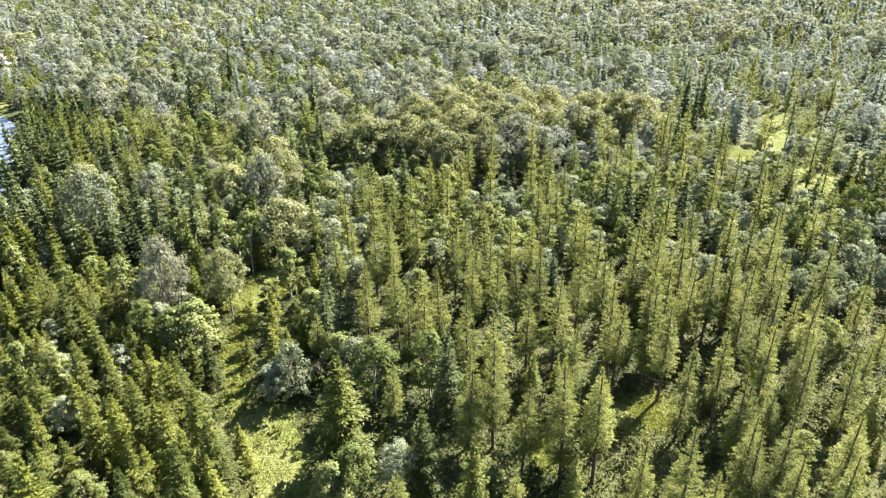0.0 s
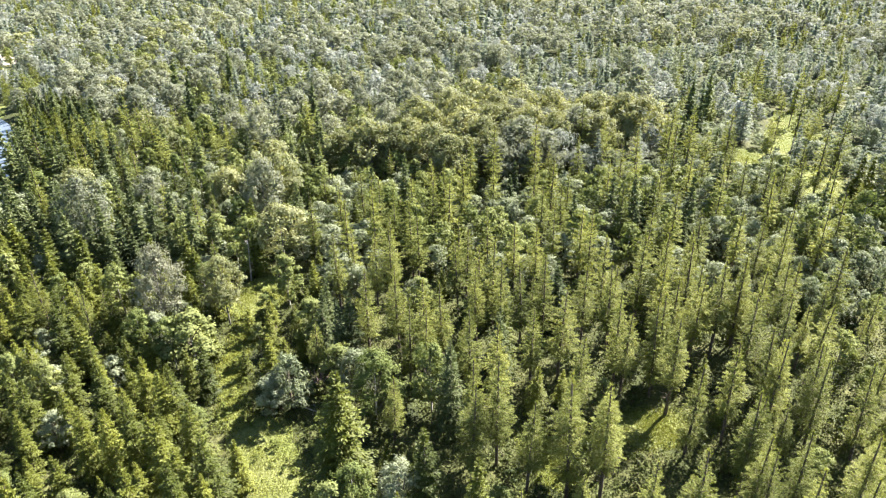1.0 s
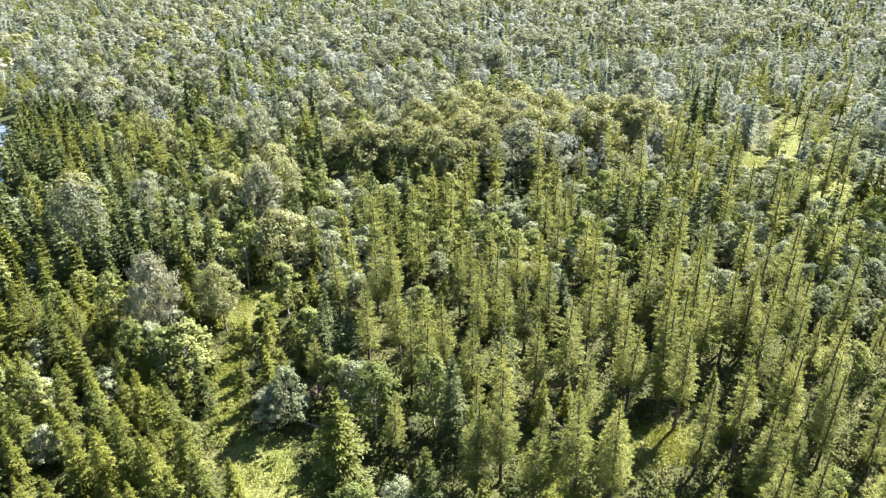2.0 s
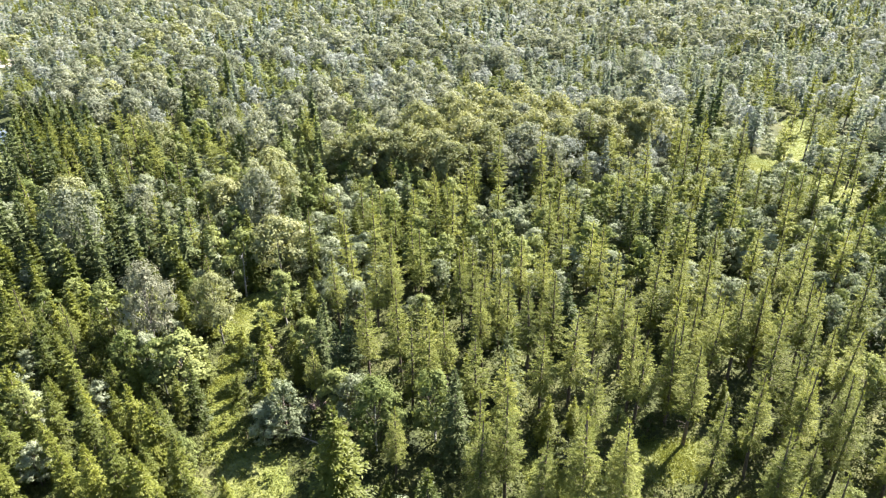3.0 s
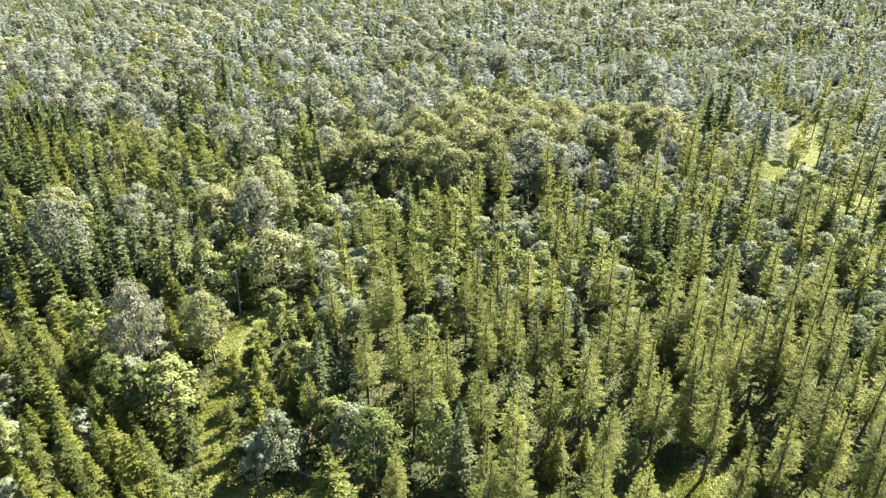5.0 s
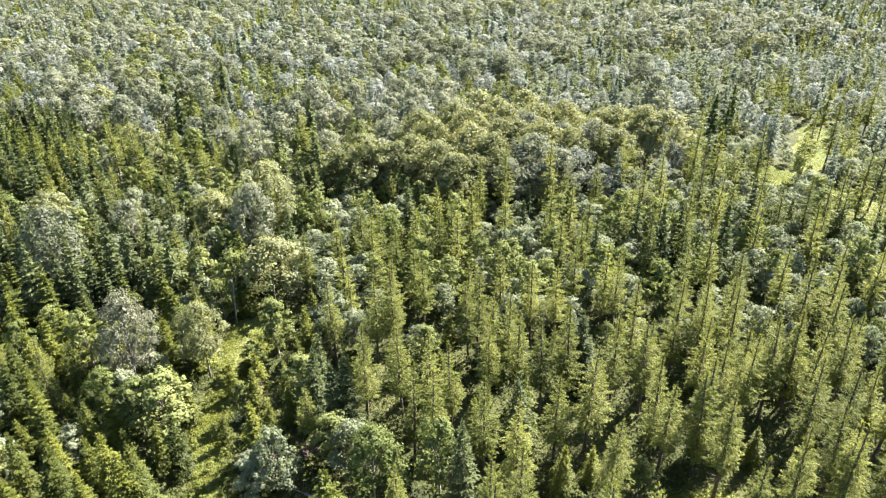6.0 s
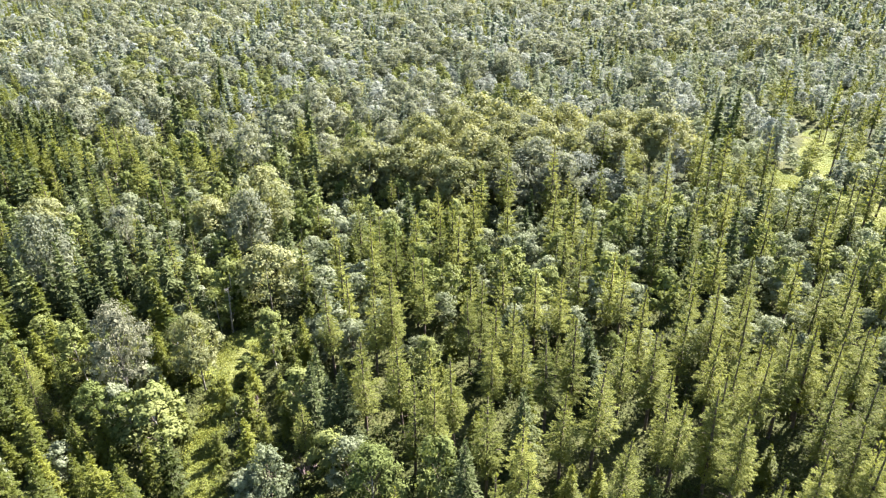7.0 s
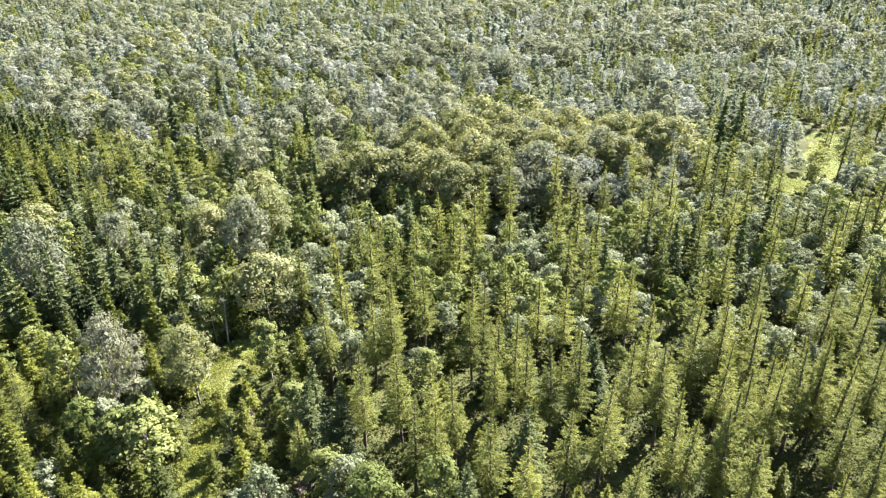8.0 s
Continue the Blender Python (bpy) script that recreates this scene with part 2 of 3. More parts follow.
def broad_form(rng, h, n_leaf, size, rough, width=0.32, bare=0.25, lobes=12, stems=1):
    """A rounded broadleaf crown: uneven lobes on limbs, each lobe a shell of leaf clumps with gaps between."""
    lob, paths = [], []
    r = 0.011 * h
    z0 = bare * h
    for i in range(lobes):
        u = (i + rng.uniform(0.1, 0.9)) / lobes
        wide = width * h * (math.sin(math.pi * min(1.0, 0.2 + 0.74 * u)) ** 0.7)
        a = 2.4 * i + rng.uniform(-0.6, 0.6)
        rad = wide * rng.uniform(0.4, 0.86) * (1 - 0.75 * max(0.0, u - 0.75) / 0.25)
        size_l = width * h * rng.uniform(0.24, 0.46)
        z = z0 + (h - z0) * (0.14 + 0.8 * u)
        z = min(z, h - 0.8 * size_l)
        lob.append((rad * math.cos(a), rad * math.sin(a), z, size_l, size_l * rng.uniform(0.7, 1.1)))
    for s in range(stems):
        a = 6.28 * s / stems
        f = 0.0 if stems == 1 else 0.12 * h
        paths.append([(0.03 * h * math.cos(a) * (stems > 1), 0.03 * h * math.sin(a) * (stems > 1), -0.3, r * 1.25),
                      (0.3 * f * math.cos(a), 0.3 * f * math.sin(a), 0.3 * h, r * 0.8),
                      (f * math.cos(a), f * math.sin(a), 0.82 * h, 0.03)])
    for x, y, z, a, b in lob:
        zb = max(0.15 * h, z - 0.22 * h)
        paths.append([(0, 0, zb, r * 0.5), (x * 0.55, y * 0.55, z - 0.08 * h, r * 0.3), (x, y, z, 0.015)])
    per_lobe = 13                                             # clumps of leaves on each lobe
    lobe_rows = np.repeat(np.array(lob), per_lobe, 0)
    nc = len(lobe_rows)
    cv = unit(rng.normal(0, 1, (nc, 3)))
    cv[:, 2] = np.where(cv[:, 2] < -0.3, -cv[:, 2] * 0.7, cv[:, 2])
    cv = unit(cv)
    clump = lobe_rows[:, :3] + cv * rng.uniform(0.62, 1.0, nc)[:, None] * lobe_rows[:, [3, 3, 4]]
    weight = lobe_rows[:, 3] ** 2 * rng.uniform(0.5, 1.5, nc)
    i = rng.choice(nc, n_leaf, p=weight / weight.sum())
    v = unit(rng.normal(0, 1, (n_leaf, 3)) + 0.35 * cv[i])
    spread = lobe_rows[i, 3:4] * rng.uniform(0.12, 0.48, n_leaf)[:, None]
    c = clump[i] + v * spread * np.array([1, 1, 0.75])
    nrm = unit(2.0 * rough * v + 0.7 * cv[i] + rng.normal(0, rough, (n_leaf, 3)) + np.array([0, 0, 0.35]))
    al = unit(np.cross(nrm, rng.normal(0, 1, (n_leaf, 3))))
    ac = np.cross(nrm, al)
    s = size * rng.uniform(0.65, 1.35, n_leaf)[:, None]
    q = leaves(c - al * s * 0.5, al * s, ac * s * 0.42)
    inner = np.repeat(np.array(lob), 16 if n_leaf > 2500 else 9 if n_leaf > 700 else 5, 0)                   # shaded foliage inside the lobes
    m = len(inner)
    c = inner[:, :3] + unit(rng.normal(0, 1, (m, 3))) * rng.uniform(0.1, 0.62, m)[:, None] * inner[:, [3, 3, 4]]
    al = unit(rng.normal(0, 1, (m, 3)))
    ac = unit(np.cross(al, rng.normal(0, 1, (m, 3))))
    L = inner[:, 3:4] * rng.uniform(0.35, 0.6, m)[:, None]
    return np.concatenate([q, leaves(c - al * L * 0.5, al * L, ac * L * 0.4)]), paths


# leaves to a tree and leaf length where the camera passes nearest; further off fewer and larger ones
DETAIL = {"larch": (140, 82, 0.27, 0.115), "spruce": (126, 100, 0.29, 0.2), "fir": (140, 52, 0.36, 0.18), "blue_spruce": (140, 52, 0.36, 0.18), "birch": (7000, 0.2),
          "poplar": (12500, 0.215), "golden_poplar": (12500, 0.215), "silver_poplar": (12500, 0.2), "aspen": (8200, 0.22), "willow": (5200, 0.17), "shrub": (700, 0.2), "bush": (900, 0.17)}
COARSER = (1.0, 1.25, 1.7, 2.7, 5.0)          # conifers
COARSER_LEAF = (1.0, 1.3, 1.9, 3.4, 5.8)       # broadleaf trees
LEVEL_ENDS = (72, 104, 190, 320)


def level_at(y):
    return sum(y > e for e in LEVEL_ENDS)


def forms(kind, rng, level):
    """Leaf corners and limbs at one of five levels of detail."""
    c = COARSER[level]
    d = DETAIL[kind]
    if len(d) == 4:
        d = (int(d[0] / c ** 0.7), max(4, int(d[1] / c ** 1.3)), d[2] * c, d[3])
    else:
        c = COARSER_LEAF[level]
        d = (int(d[0] / c ** 2), d[1] * c, 0.36 / c ** 0.5)
    if kind == "larch":
        return larch_form(rng, 16.0, *d, rng.uniform(0.16, 0.32), rng.uniform(0.118, 0.15))
    if kind == "spruce":
        return spruce_form(rng, 12.0, *d, rng.uniform(0.2, 0.27))
    if kind == "fir":
        return spruce_form(rng, 13.0, *d, rng.uniform(0.17, 0.22), 0.05, 2.2)
    if kind == "blue_spruce":
        return spruce_form(rng, 15.0, *d, rng.uniform(0.16, 0.21), 0.08, 1.0)
    if kind == "birch":
        return broad_form(rng, 10.0, *d, rng.uniform(0.25, 0.33), 0.12, 20)
    if kind in ("poplar", "golden_poplar", "silver_poplar"):
        return broad_form(rng, 16.0, *d, rng.uniform(0.31, 0.4), 0.24, 26)
    if kind == "aspen":
        return broad_form(rng, 14.0, *d, rng.uniform(0.31, 0.4), 0.18, 22)
    if kind == "willow":
        return broad_form(rng, 7.0, *d, rng.uniform(0.32, 0.42), 0.06, 18, 3)
    return broad_form(rng, 3.0, *d, rng.uniform(0.34, 0.46), 0.02, 8, 3)


# kind: height of the pattern, foliage, wood, label, category
KINDS = {
    "larch": (16.0, LARCH, BARK, "tall yellow-green larch with dark straight trunk", "larch tree"),
    "spruce": (12.0, SPRUCE, BARK, "green spruce with drooping branches, sunlit at the tips", "spruce tree"),
    "fir": (13.0, DARK_SPRUCE, BARK, "narrow dark green fir standing among broadleaf trees", "fir tree"),
    "blue_spruce": (15.0, HAZED_SPRUCE, BARK, "slender spruce spire rising above paler broadleaf crowns, needles tinted blue for haze", "spruce tree"),
    "birch": (10.0, BIRCH, PALE_BARK, "light green birch with rounded leafy crown and pale trunk", "birch tree"),
    "poplar": (16.0, HAZED_POPLAR, GREY_BARK, "big olive-green poplar with a broad leafy crown, leaves greyed towards haze", "poplar tree"),
    "golden_poplar": (16.0, GOLDEN, GREY_BARK, "big yellowish-olive poplar with a broad leafy crown", "poplar tree"),
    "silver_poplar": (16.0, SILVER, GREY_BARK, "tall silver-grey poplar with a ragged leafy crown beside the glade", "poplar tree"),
    "aspen": (14.0, HAZED_ASPEN, GREY_BARK, "green aspen with a full rounded crown, leaves paled to stand for haze", "aspen tree"),
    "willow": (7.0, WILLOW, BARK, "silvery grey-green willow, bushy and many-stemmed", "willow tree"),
    "bush": (3.0, BUSHES, BARK, "bright yellow-green bush in the sun of the glade", "bush"),
    "shrub": (3.0, SHADED_HERBS, BARK, "low leafy shrub on the forest floor, its green darkened for shade", "shrub"),
}
VARIANTS = 5
patterns = {}


def pattern_meshes(kind, level, v):
    key = (kind, level, v)
    if key not in patterns:
        rng = np.random.default_rng(1000 * list(KINDS).index(kind) + 10 * v + level)
        q, paths = forms(kind, rng, level)
        patterns[key] = (quad_mesh("crown", q, KINDS[kind][1]), wood_mesh("trunk", paths[:1], KINDS[kind][2], 6 if level < 2 else 4),
                         wood_mesh("branching", paths[1:], BARK if kind == "birch" else KINDS[kind][2], 4) if level < 2 else None)
    return patterns[key]


counts = {}


def plant(kind, x, y, h, spread=1.0):
    """One tree: an empty at its foot with trunk and crown."""
    i = counts.get(kind, 0)
    counts[kind] = i + 1
    crown, trunk, limbs = pattern_meshes(kind, level_at(y), pick.randrange(VARIANTS))
    tree = new(kind)
    tree.empty_display_size = 0.5
    k = h / KINDS[kind][0]
    if kind == "poplar" and y < 140:                          # slimmer beside the glade
        spread *= 0.76
    w = spread * k ** 0.85 * pick.uniform(0.92, 1.1)
    tree.matrix_basis = pose(x, y, lie(x, y), pick.gauss(0, 1.2), pick.gauss(0, 1.2), pick.uniform(0, 360)) @ Matrix.Diagonal((w, w, k, 1))
    part("trunk", trunk, tree)
    part("crown", crown, tree)
    if limbs:
        tagged(part("branching", limbs, tree), kind="stuff")
    tagged(tree, KINDS[kind][3], KINDS[kind][4], {"shrub": "shrubs", "bush": "bushes of the glades"}.get(kind, kind + " trees of the forest"))
    planted.append((x, y, 0.09 * h + 0.5))
    return tree


pick = random.Random(11)
planted = []

# ---- ground, river, banks ----
RIVER = [(-114, 60), (-114, 120), (-119, 157), (-132, 182), (-148, 210), (-160, 222), (-180, 232), (-230, 246), (-330, 262)]


def seg_dist(x, y, a, b):
    dx, dy = b[0] - a[0], b[1] - a[1]
    t = max(0.0, min(1.0, ((x - a[0]) * dx + (y - a[1]) * dy) / (dx * dx + dy * dy)))
    return math.hypot(x - a[0] - t * dx, y - a[1] - t * dy)


def river_dist(x, y):
    if x > -85:
        return 99.0
    return min(seg_dist(x, y, RIVER[i], RIVER[i + 1]) for i in range(len(RIVER) - 1))


def lie(x, y):
    """Height of the ground."""
    z = 0.35 * noise.noise((x * 0.03, y * 0.03, 0.0)) + 0.12 * noise.noise((x * 0.16, y * 0.16, 3.0))
    d = river_dist(x, y)
    if d < 16:
        z -= 1.6 * (1 - max(0.0, min(1.0, (d - 7) / 7)))
    return z


# open places: a capsule from one point to the other, with its half width
GLADES = [(-32.4, 106, -33, 100.5, 4.4), (-33, 95, -32.6, 83, 1.8), (-32, 82, -29, 71, 2.1), (-24.5, 68, -17.5, 54, 3.8), (24, 68, 30, 68.5, 3.2),
          (13, 60, 11, 67, 2.0), (84, 178, 76, 160, 4.2), (90, 172, 113, 213, 4.2), (95, 160, 84, 138, 6.5), (111, 192, 114, 171, 6.0),
          (84, 136, 95, 131, 5.5), (-155, 214, -168, 236, 9.0), (-185, 292, -196, 300, 6.0), (-210, 325, -226, 340, 8.0), (-36, 182, -34, 190, 2.5)]


def open_ground(x, y, margin=0.0):
    return river_dist(x, y) < 10.5 + margin or any(seg_dist(x, y, g[:2], g[2:4]) < g[4] + margin for g in GLADES)


xs = np.concatenate([-np.geomspace(5000, 470, 9), np.arange(-450, 401, 5.0), np.geomspace(420, 5000, 9)])
ys = np.concatenate([-np.geomspace(5000, 60, 10), np.arange(-40, 701, 5.0), np.geomspace(720, 5000, 9)])
gv = [(x, y, lie(x, y) if -460 < x < 410 and -50 < y < 710 else 0.0) for y in ys for x in xs]
nx = len(xs)
gf = [(j * nx + i, j * nx + i + 1, (j + 1) * nx + i + 1, (j + 1) * nx + i) for j in range(len(ys) - 1) for i in range(nx - 1)]
gm = bpy.data.meshes.new("ground")
gm.from_pydata(gv, [], gf)
for p in gm.polygons:
    p.use_smooth = True
# Tones of litter and herbs, darkened further as shade under the trees.
gm.materials.append(ground_mat("shaded_forest_floor", (0.02, 0.026, 0.011), (0.038, 0.045, 0.013), (0.07, 0.073, 0.026)))
tagged(new("ground", gm), "grassy green forest floor with patches of herbs, darkened for tree shade", "ground", kind="structure")


def ribbon(name, pts, half, z, mat, label, category):
    v, f = [], []
    for i, (x, y) in enumerate(pts):
        a, b = pts[max(0, i - 1)], pts[min(len(pts) - 1, i + 1)]
        n = Vector((b[1] - a[1], a[0] - b[0])).normalized()
        v += [(x - n.x * half, y - n.y * half, z), (x + n.x * half, y + n.y * half, z)]
        if i:
            f.append((2 * i - 2, 2 * i - 1, 2 * i + 1, 2 * i))
    me = bpy.data.meshes.new(name)
    me.from_pydata(v, [], f)
    me.materials.append(mat)
    return tagged(new(name, me), label, category, kind="structure")


fine_river = []
for i in range(len(RIVER) - 1):
    for s in range(8):
        fine_river.append(tuple(Vector(RIVER[i]).lerp(Vector(RIVER[i + 1]), s / 8)))
ribbon("river", fine_river, 8.0, -0.75, water_mat(), "narrow river reflecting the pale sky between wooded banks", "river")

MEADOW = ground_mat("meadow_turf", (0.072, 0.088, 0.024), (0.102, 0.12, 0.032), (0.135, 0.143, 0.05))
for gx, gy, hx, hy, half in GLADES[:-1]:
    a, b = Vector((gx, gy)), Vector((hx, hy))
    d = (b - a).normalized()
    side = Vector((-d.y, d.x))
    bm = bmesh.new()
    n_len = max(3, int((b - a).length / 1.5))
    rings = []
    for i in range(-3, n_len + 4):
        s = max(0.0, min(1.0, i / n_len))
        over = max(0, -i, i - n_len) / 3.0
        mid = a.lerp(b, s) + d * (half * math.sin(over * math.pi / 2) * (1 if i > 0 else -1) if over else 0.0)
        w = half * math.cos(over * math.pi / 2) + 0.15
        row = []
        for k in range(9):
            f = k / 4 - 1
            q = mid + side * (w * f * (1 + 0.22 * noise.noise((mid.x * 0.3 + f, mid.y * 0.3, 9.0))))
            row.append(bm.verts.new((q.x, q.y, lie(q.x, q.y) + 0.07 - 0.06 * f * f)))
        rings.append(row)
    for r0, r1 in zip(rings, rings[1:]):
        for k in range(8):
            bm.faces.new((r0[k], r0[k + 1], r1[k + 1], r1[k]))
    bmesh.ops.recalc_face_normals(bm, faces=bm.faces)
    me = bpy.data.meshes.new("glade")
    bm.to_mesh(me)
    bm.free()
    for p in me.polygons:
        p.use_smooth = True
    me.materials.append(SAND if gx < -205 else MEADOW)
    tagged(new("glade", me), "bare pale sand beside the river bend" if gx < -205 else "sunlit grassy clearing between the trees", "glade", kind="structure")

# ---- trees seen singly: x, y, height ----
SPRUCES_NEAR = [(-39.8, 44.7, 17.2), (-33.5, 49.1, 11), (2.8, 49.8, 13.7), (-27.7, 50.1, 13.6), (-34.2, 50.2, 9), (-43.7, 51.4, 11), (-25.9, 52.6, 9.2), (-45.2,
    54.2, 8.1), (-28.9, 54.5, 11), (-2.6, 54.7, 13), (-26.2, 55.3, 12.3), (-31.5, 57, 13.3), (-24.2, 58.8, 8), (-34.2, 60.1, 11), (-36.3, 60.7, 12.8),
    (-39.4, 60.9, 11), (-42.4, 61.2, 11), (-30.3, 62.2, 11), (-51.8, 65.3, 11.3), (-46.8, 66.1, 9.8), (-54, 67.4, 11), (-35.7, 68.1, 11), (-51.1, 69.3,
    8.6), (-35.3, 69.4, 11), (-44.6, 69.9, 11), (-49.5, 71.1, 11), (-47.1, 74.5, 8.5), (-24.6, 77.5, 9.5), (-45.2, 78.6, 8.5), (8.2, 79.9, 12.2)]
for x, y, h in SPRUCES_NEAR:
    plant("spruce", x, y, h)
SPRUCES_MIDDLE = [(2.2, 80.2, 8), (-52.5, 81, 9.9), (-57.2, 83.5, 11.1), (-26.7, 85.7, 8.1), (-51.6, 89, 10.4), (-52.4, 106.7, 11.9), (-37.7, 121,
    11.8)]
for x, y, h in SPRUCES_MIDDLE:
    plant("spruce", x, y, h)
BIRCHES_NEAR = [(-12.2, 51.3, 9), (-10.2, 52.9, 9.8), (-9.5, 70.3, 11.3), (-2.1, 72.1, 11.3), (-63.1, 96, 8.9), (-53.8, 96.4, 10.5), (-26.8,
    99.2, 10.4), (-62.7, 103.3, 7), (-36.8, 112.9, 11.2), (-50.5, 118, 9.6), (-41.1, 123.2, 11.3), (5.3, 123.9, 7.6)]
for x, y, h in BIRCHES_NEAR:
    plant("birch", x, y, h)
WILLOWS_NEAR = [(-5.6, 54.7, 8), (-23.4, 71.4, 6.5), (-22.7, 72.7, 6.5), (-21.1, 73, 8.9), (-12.7, 75.4, 7.9), (-1.6, 109.4, 7), (-26.5, 131.3, 6.5), (48.7, 134.3,
    6.5)]
for x, y, h in WILLOWS_NEAR:
    plant("willow", x, y, h)
LARCHES_NEAR = [(25.3, 44.4, 14.5), (39.8, 46.6, 14.5), (34.7, 47.1, 14.5), (23.9, 47.4, 16.6), (19.6, 48.2, 14.5), (32.3, 50.4, 14.5), (42.8, 51.3, 14.5), (36.5,
    52, 14.5), (31.9, 52.3, 14.5), (32.8, 56.2, 16), (17.2, 56.3, 17.1), (13.5, 56.8, 17.1), (9, 57.5, 14.5), (33.8, 57.8, 14.5), (2.8, 59.7, 14.8),
    (18.3, 59.9, 14.5), (13.9, 60.2, 15.6), (5.9, 62.2, 17.4), (49.2, 62.3, 14.5), (3.1, 62.7, 16), (29.2, 63.3, 14.5), (44, 63.7, 14.5), (34.3, 64.9,
    16), (39.9, 65.8, 16), (45.4, 66.6, 14.5), (40.7, 67.3, 14.5), (16.4, 68.8, 14.5), (40.9, 69.7, 14.5), (6.5, 69.8, 16), (29.2, 70.8, 16)]
for x, y, h in LARCHES_NEAR:
    plant("larch", x, y, h)
LARCHES_MIDDLE = [(3.1, 74.4, 16), (28, 74.5, 15.5), (24, 74.8, 14.5), (49.7, 75.5, 14.5), (41.3, 75.6, 16), (11.6, 75.8, 14.5), (28.9, 76.3, 16), (-2.6, 76.6, 14.5),
    (45.9, 76.7, 14.5), (23.7, 77.3, 16), (-5.2, 77.8, 14.5), (15.9, 78.3, 16), (32, 79.7, 16), (35.2, 80.5, 16), (-0.5, 80.9, 15.5), (39.5, 83.2, 16),
    (44.9, 83.5, 15.5), (-6.9, 83.7, 16.5), (-3.2, 84.1, 14.5), (11.1, 84.4, 16), (36.8, 84.4, 15.5), (31.2, 84.5, 16), (24.2, 84.6, 16), (49.5, 84.9,
    16), (-11.8, 85.1, 15.8), (43.5, 85.1, 16), (20.5, 85.3, 16), (4.7, 86.7, 14.5), (44.1, 86.7, 14.5), (8.5, 87, 15.5)]
for x, y, h in LARCHES_MIDDLE:
    plant("larch", x, y, h)
LARCHES_BEYOND = [(25.2, 87.2, 14.5), (41.7, 87.4, 14.5), (52.3, 87.9, 14.5), (14.9, 87.9, 16), (59.3, 87.9, 16), (15.2, 90.4, 14.9), (7.4, 91.4, 16), (38, 91.8, 16),
    (5.4, 92.1, 15.5), (52.4, 92.6, 16), (30.9, 93.2, 16), (34.6, 93.8, 15.6), (25.5, 94.6, 15.5), (39.1, 95.9, 15.5), (2.1, 96.6, 14.6), (36.4, 96.7,
    15.5), (-17.6, 97, 15.1), (-11.5, 97.2, 14.9), (-8.9, 98.8, 15.5), (3.5, 99.3, 15.5), (56.5, 100.4, 15.5), (15.4, 101.8, 14.5), (11.9, 101.9, 14.5),
    (53.8, 102.8, 14.5), (-9.4, 103.7, 15.3), (43.8, 104, 15.6), (25.2, 104, 15.5), (-4.7, 104.9, 15.5), (35.3, 105, 15.7), (23.8, 105.9, 15.5)]
for x, y, h in LARCHES_BEYOND:
    plant("larch", x, y, h)
LARCHES_FURTHER = [(66.8, 106.6, 14.5), (52, 107, 14.5), (19.4, 108, 15.5), (8, 108.4, 14.5), (61.6, 108.8, 14.5), (-17.7, 109.6, 15.8), (-5.9, 109.8, 14.5), (-12.8,
    111.5, 15.5), (42.1, 112, 16.5), (73.1, 112.5, 15.5), (-24.9, 115, 14.5), (-9.3, 115.9, 15.5), (-47.1, 116.9, 14.5), (34, 117.2, 15.2), (19.1, 118.6,
    14.5), (63.9, 120.4, 15.9), (-2.6, 120.9, 15.5), (-13.9, 121.3, 15.5), (53.9, 121.4, 14.5), (41.8, 122, 14.8), (0.6, 122.3, 14.9), (-6.2, 123.5,
    15.5), (24.9, 126.1, 15.5), (-16.9, 126.9, 14.5), (-0, 128.5, 15.5), (57.2, 129.2, 15.5), (39.2, 129.8, 16.3), (74.2, 129.8, 15.5), (70.9, 129.9,
    15.5), (22.6, 130.5, 15.5)]
for x, y, h in LARCHES_FURTHER:
    plant("larch", x, y, h)
LARCHES_REMOTE = [(45.2, 130.9, 15.5), (19.1, 131.9, 15.5), (10.6, 132.2, 15.5), (4.4, 132.4, 15.5), (35.1, 132.8, 14.9), (64, 133.8, 14.5), (84.7, 135.5, 14.5),
    (-88.2, 135.6, 14.5), (70.3, 136.1, 14.5), (53.8, 137.8, 14.5), (78.3, 138.2, 16), (42.9, 142.1, 18.5), (85.2, 142.6, 18.5), (6, 143.4, 16), (52.3,
    144.1, 18.5), (11.1, 146, 18.5), (67.3, 147.9, 14.5), (21.1, 148.4, 18.5), (93.3, 151.1, 18.5), (70.3, 158.3, 18.5), (60.9, 158.8, 18.5), (55.3,
    159.1, 18.5), (36.1, 166.6, 18.5), (58.2, 168.6, 14.5), (-75.7, 169.3, 18.5), (88.2, 171.5, 18.5), (-80.5, 172.7, 18.5), (95.7, 175.1, 18.5), (-85.2,
    176.9, 18.5), (107.8, 201.4, 18.5)]
for x, y, h in LARCHES_REMOTE:
    plant("larch", x, y, h)
LARCHES_LAST = [(94.4, 202.3, 18.5), (123.5, 205.9, 18.5), (108.7, 231.2, 18.5)]
for x, y, h in LARCHES_LAST:
    plant("larch", x, y, h)
FIRS_NEAR = [(0.4, 68.1, 14.9), (7.9, 78.2, 13), (-15.3, 81.4, 13), (-14, 82.3, 13), (-18.3, 83.8, 13), (-17.5, 86.7, 13), (18, 90.4, 13), (17.9, 92.4, 11.9),
    (-41.5, 110.4, 12.5), (-74.4, 110.7, 10.8), (-72.6, 114.3, 12), (48.5, 120.4, 12), (-23.3, 121.6, 8.6), (12.8, 125.3, 8.9), (42.8, 128, 12), (-9.1,
    141.1, 12), (71.9, 182.6, 17), (73.6, 195.7, 17), (-38.9, 198.9, 17), (82.4, 204.7, 17), (-80.2, 210.2, 17), (-93.3, 234.2, 17), (-80.5, 253.6, 17)]
